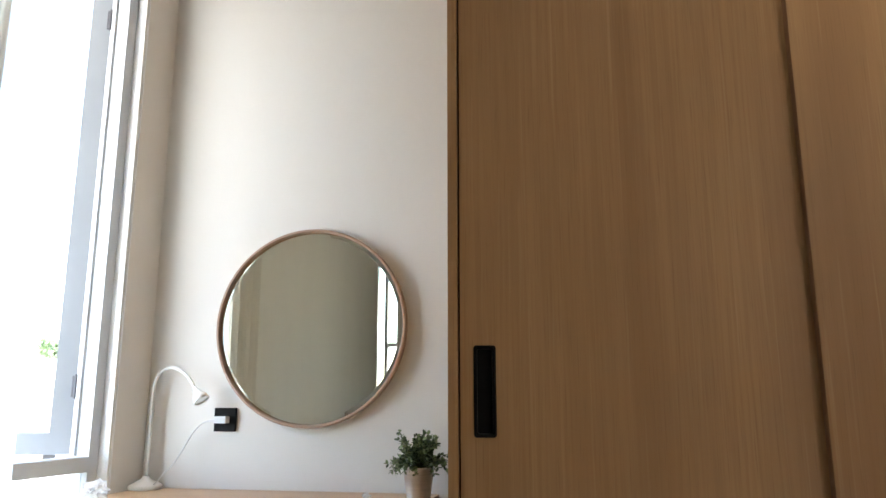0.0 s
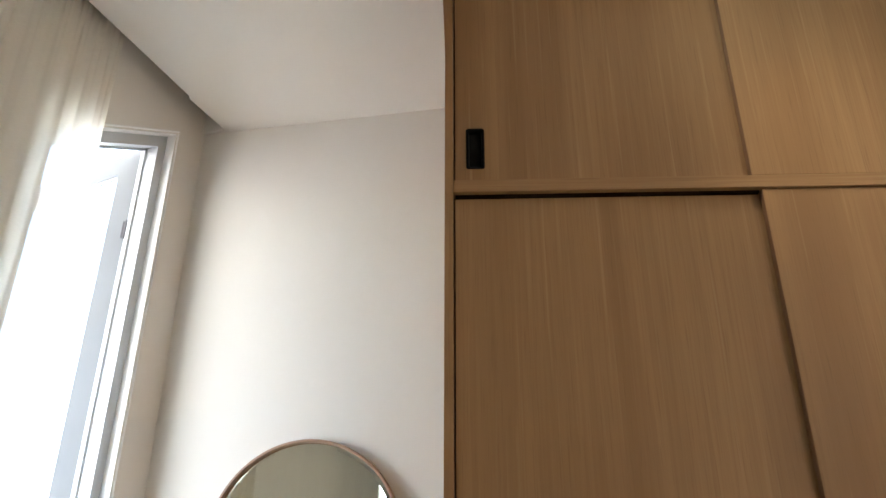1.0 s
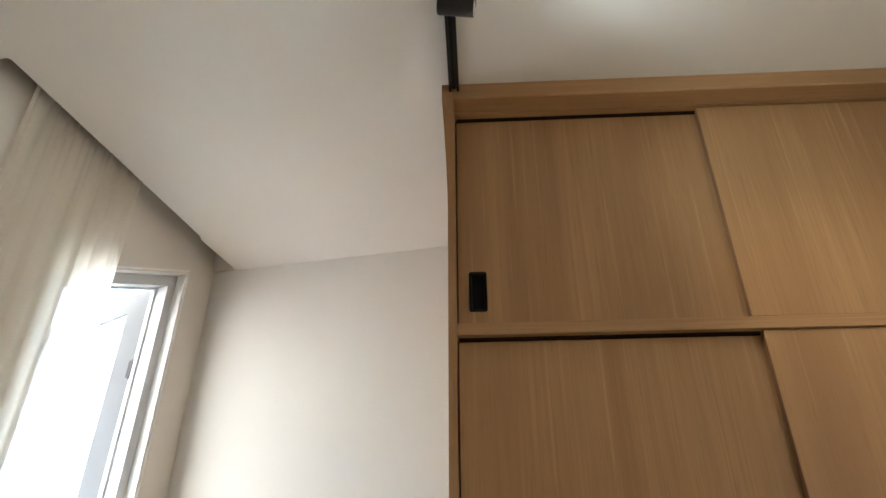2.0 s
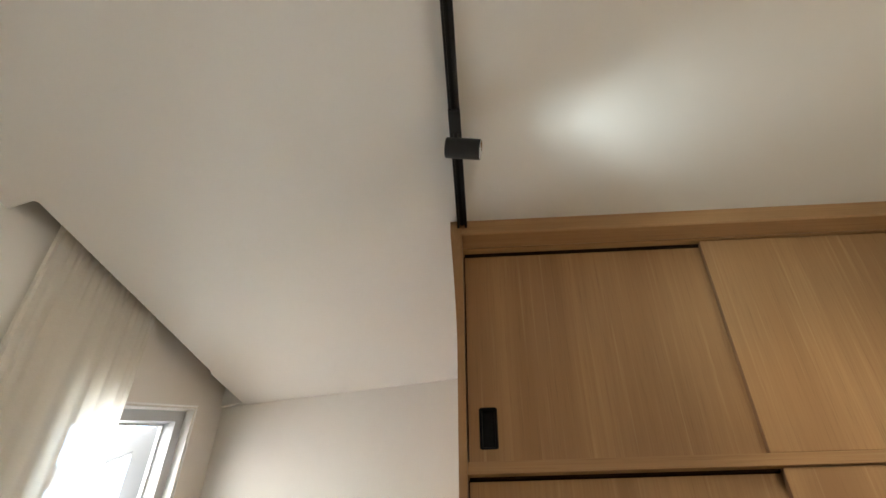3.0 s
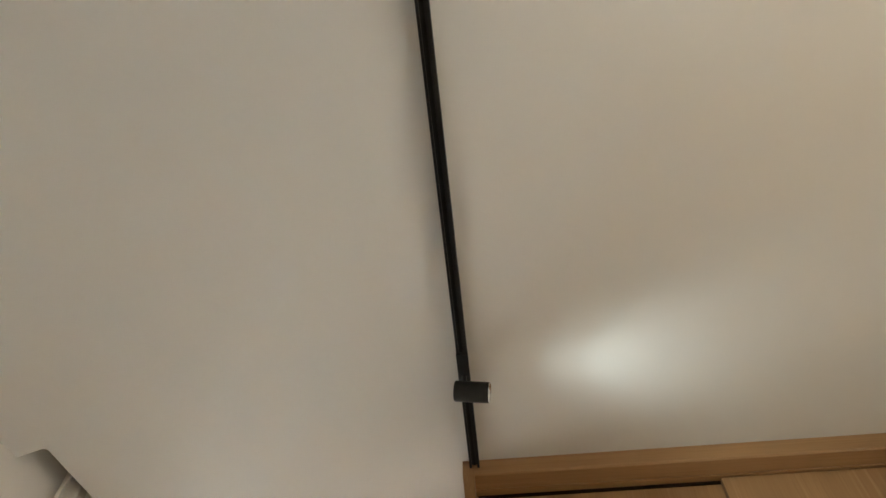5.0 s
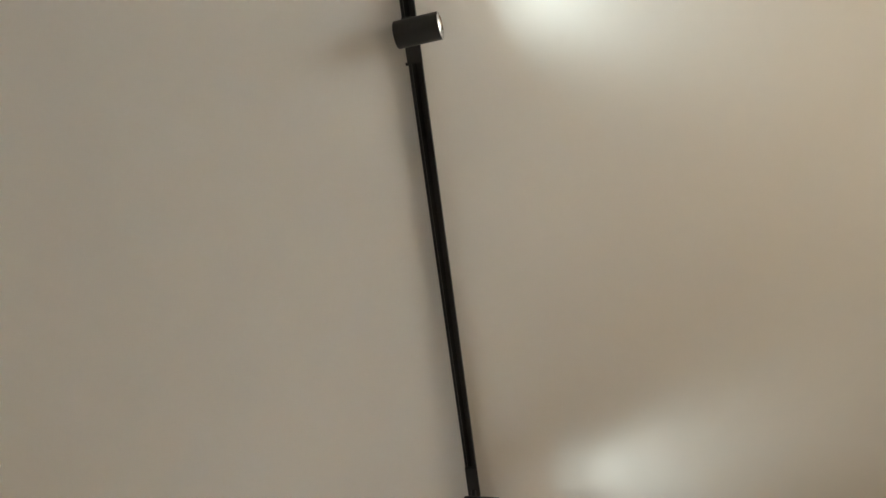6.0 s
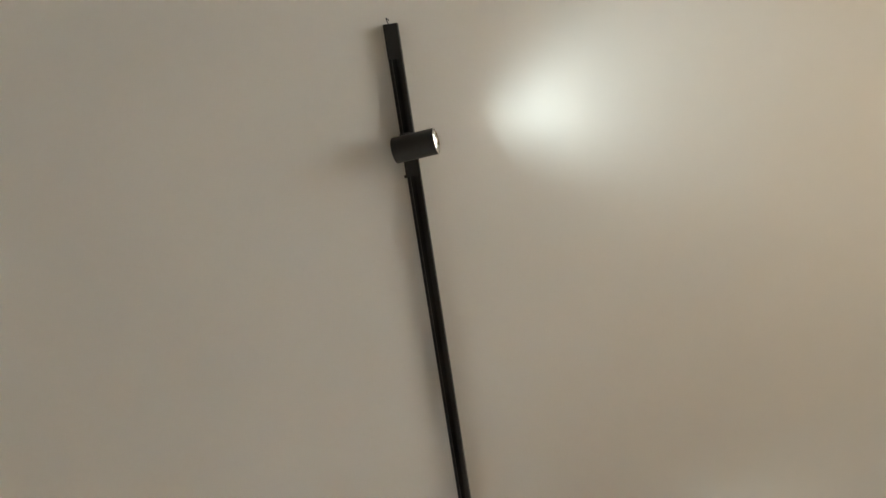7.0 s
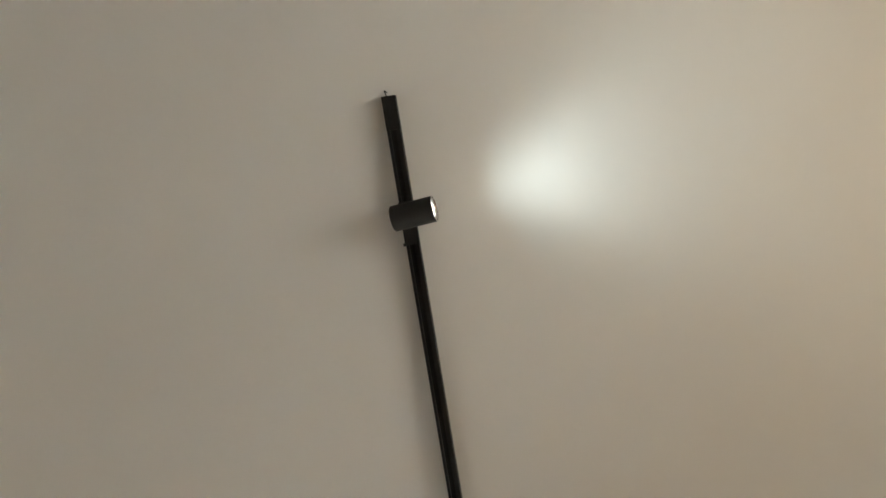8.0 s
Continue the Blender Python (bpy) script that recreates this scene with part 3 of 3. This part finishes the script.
# ---- crumpled plastic on the desk ----
def crumple(x, y, z, sx, sy, sz, seed):
    bm = bmesh.new()
    bmesh.ops.create_icosphere(bm, subdivisions=4, radius=1.0)
    for v in bm.verts:
        k = 0.72 + 0.65 * noise.noise(v.co * 1.9 + Vector((seed, 0, 0))) + 0.34 * abs(noise.noise(v.co * 5.0 + Vector((0, seed, 0))))
        v.co = Vector((v.co.x * sx * k, v.co.y * sy * k, max(-0.55, v.co.z) * sz * k))
    low = min(v.co.z for v in bm.verts)
    for v in bm.verts:
        v.co.z -= low
    ob = link("plastic_wrap", bm, M_FILM, smooth=False)
    ob.location = (x, y, z)
    return tagged(ob, "crumpled clear plastic wrapping lying on the desk", "plastic wrap")


crumple(0.012, -0.315, 0.751, 0.040, 0.040, 0.030, 3.0)
crumple(0.704, -0.244, 0.751, 0.012, 0.012, 0.010, 8.0)

# ---- curtain ----
curtain = empty("sheer_curtain")
curtain.matrix_basis = WEST_M @ pose(0.045, -0.72, TOP)
cinv = pose(-0.045, 0.72, -TOP)
cb = bmesh.new()
N, ROWS = 220, 60
rows = []
for j in range(ROWS + 1):
    v = j / ROWS
    z = TOP - 0.028 - v * (TOP - 0.028 - 0.02)
    row = []
    for i in range(N + 1):
        u = i / N
        y = -0.955 + 0.450 * u + 0.010 * v * math.sin(9 * u)
        gather = math.exp(-v * 16)       # tight pleats at the heading, easing into a few broad folds
        ph = 2 * math.pi * (8.5 * u + 0.55 * math.sin(5 * u) + 0.12 * math.sin(3 * v + 7 * u))
        amp = 0.0035 + 0.0025 * math.sin(11 * u + 1.0) + 0.003 * v
        x = 0.050 + amp * math.sin(ph) + 0.006 * gather * math.sin(2 * math.pi * 17 * u) + 0.004 * math.sin(2 * math.pi * 2.3 * u + 2 * v)
        y += 0.0014 * math.sin(2 * ph + 0.6)
        row.append(cb.verts.new((x, y, z)))
    rows.append(row)
for p, q in zip(rows, rows[1:]):
    for i in range(N):
        cb.faces.new((p[i], p[i + 1], q[i + 1], q[i]))
part("fabric", cb, M_SHEER, curtain, "cream voile in soft folds", smooth=True).matrix_parent_inverse = cinv
part("curtain_rail", box(0.040, 0.060, -1.05, -0.05, TOP - 0.018, TOP - 0.001, 0.002), M_UPVC, curtain).matrix_parent_inverse = cinv
for i in range(9):
    y = -0.94 + i * 0.053
    part("glider", box(0.046, 0.054, y - 0.003, y + 0.003, TOP - 0.034, TOP - 0.016, 0.001), M_UPVC, curtain).matrix_parent_inverse = cinv
tagged(curtain, "gathered cream sheer curtain hanging in the ceiling recess", "curtain")

# ---- ceiling track ----
TX, TW = 0.9555, 0.0270
TZ = H - 0.028
track = empty("light_track", TX, -1.7, H)
tinv = track.matrix_basis.inverted()
h = TW / 2
chan = prism([(TX - h, H), (TX - h, TZ), (TX - h + 0.006, TZ), (TX - h + 0.006, TZ + 0.012), (TX + h - 0.006, TZ + 0.012), (TX + h - 0.006, TZ), (TX + h, TZ), (TX + h, H)],
             "y", -2.585, YC - 0.001)
part("channel", chan, M_TRACK, track).matrix_parent_inverse = tinv
part("end_cap", box(TX - h - 0.0005, TX + h + 0.0005, -2.597, -2.530, TZ - 0.0006, H - 0.001, 0.001), M_TRACK, track).matrix_parent_inverse = tinv
part("conductor", box(TX - 0.003, TX + 0.003, -2.53, YC - 0.002, TZ + 0.009, TZ + 0.0125), M_GROOVE, track).matrix_parent_inverse = tinv
wire = bezier((TX - 0.004, -2.596, H - 0.010), (TX - 0.007, -2.607, H - 0.014), (TX - 0.010, -2.614, H - 0.006), (TX - 0.003, -2.604, H - 0.004), 10)
part("wire_end", tube(wire, 0.0010, 6), M_TRACK, track, "loose wire end").matrix_parent_inverse = tinv
tagged(track, "black ceiling light track with a loose wire end", "light track")


def spotlight(y, joint, swing, tilt, drop, spill, throw, core):
    """A cylinder spot under its adapter; the body points to +x, swung about z and tilted up; its optic throws the beam lower by drop."""
    s = empty("track_spotlight", TX, y, TZ)
    lo, hi = sorted((joint - y, (0.022 if joint < y else -0.022)))
    part("adapter", box(-h - 0.0012, h + 0.0012, lo, hi, -0.006, 0.006, 0.001), M_TRACK, s)
    if joint > y:
        part("lever", box(-h - 0.005, -h + 0.002, joint - y - 0.003, joint - y + 0.003, -0.004, 0.002, 0.001), M_SPOT, s)
    part("stem", lathe([(0.0, -0.060), (0.006, -0.060), (0.006, -0.004), (0.0, -0.004)], 16), M_SPOT, s)
    aim = Matrix.Translation((0, 0, -0.062)) @ Matrix.Rotation(radians(swing), 4, "Z") @ Matrix.Rotation(radians(-tilt), 4, "Y") @ Matrix.Rotation(radians(90), 4, "Y")
    r = 0.0255
    part("body", lathe([(0, -0.024), (r - 0.002, -0.024), (r, -0.022), (r, 0.060), (r - 0.0005, 0.061)], 48, aim), M_SPOT, s, smooth=False)
    part("rim", lathe([(r - 0.0005, 0.0605), (r - 0.0002, 0.0620), (r - 0.0025, 0.0622), (r - 0.0035, 0.0585)], 48, aim), M_CHROME, s, "thin bright rim")
    part("reflector", lathe([(r - 0.0036, 0.0600), (0.0195, 0.0580), (0.0180, 0.0560)], 40, aim), M_CHROME, s, "bright faceted reflector")
    part("lens", lathe([(0, 0.0585), (0.0120, 0.0580), (0.0185, 0.0565)], 32, aim), M_LED, s, "glowing white lens")
    # one optic: faint wide spill, the throw, and its bright core
    for watts, wide, lower, colour in ((spill, 124, 0, COOL), (throw, 92, 0, COOL), (core, 66, 16, WARM)):
        ld = bpy.data.lights.new("spot_beam", "SPOT")
        ld.energy, ld.color = watts, colour
        ld.spot_size, ld.spot_blend, ld.shadow_soft_size = radians(wide), 1.0, 0.016
        b = new("spot_beam", ld)
        b.parent = s
        b.matrix_local = aim @ Matrix.Translation((0, 0, 0.066)) @ Matrix.Rotation(radians(drop + lower), 4, "Y") @ Matrix.Rotation(radians(180), 4, "X")
    return tagged(s, "black cylinder track spotlight, switched on", "spotlight", "ceiling spotlights")


COOL, WARM = (0.72, 0.91, 1.0), (1.0, 0.885, 0.73)
spotlight(-1.243, -1.311, 1, -9, 10, 0.14, 0.82, 1.7)
spotlight(-2.363, -2.298, -6, -6, 7, 0.17, 0.40, 13.5)

# ---- outside ----
tagged(link("ground", box(-400, 400, -300, 300, -3.4, -3.2), M_GROUND), "pale concrete ground far below the window", "ground", kind="structure")


def house(x, y, w, d, hgt):
    hs = empty("house", x, y, -3.2)
    part("wall", box(-w / 2, w / 2, -d / 2, d / 2, 0, hgt, 0.02), M_RENDER, hs)
    part("roof", prism([(-w / 2 - 0.5, hgt), (w / 2 + 0.5, hgt), (0, hgt + 2.0)], "y", -d / 2 - 0.4, d / 2 + 0.4), M_ROOF, hs)
    for k in range(3):
        for lv in (1.0, 3.6):
            if lv + 1.5 < hgt:
                part("window", box(w / 2 - 0.02, w / 2 + 0.04, -d / 2 + 1 + k * 2.6, -d / 2 + 2.2 + k * 2.6, lv, lv + 1.4, 0.02), M_BLACK, hs)
    return tagged(hs, "pale rendered house with a red tiled roof", "house")


house(-24, 38, 8, 9, 2.7)
house(-36, 36, 9, 9, 3.0)
tree = empty("tree", -18.7, 32.0, -3.2)
part("trunk", tube([(0, 0, 0), (0.1, 0, 2), (0, 0.1, 6.3)], 0.10, 10, taper=0.5), M_BARK, tree)
tb = bmesh.new()
for i in range(900):
    v = Vector((rng.gauss(0, 1), rng.gauss(0, 1), rng.gauss(0, 0.8)))
    leaf(tb, v * 0.24 + Vector((0, 0, 6.6)), Vector((rng.gauss(0, 1), rng.gauss(0, 1), rng.gauss(-0.3, 1))), Vector((0.1, 0.2, 1)), 0.22, 0.14)
part("crown", tb, M_TREE, tree)
tagged(tree, "green leafy tree among the houses outside", "tree")
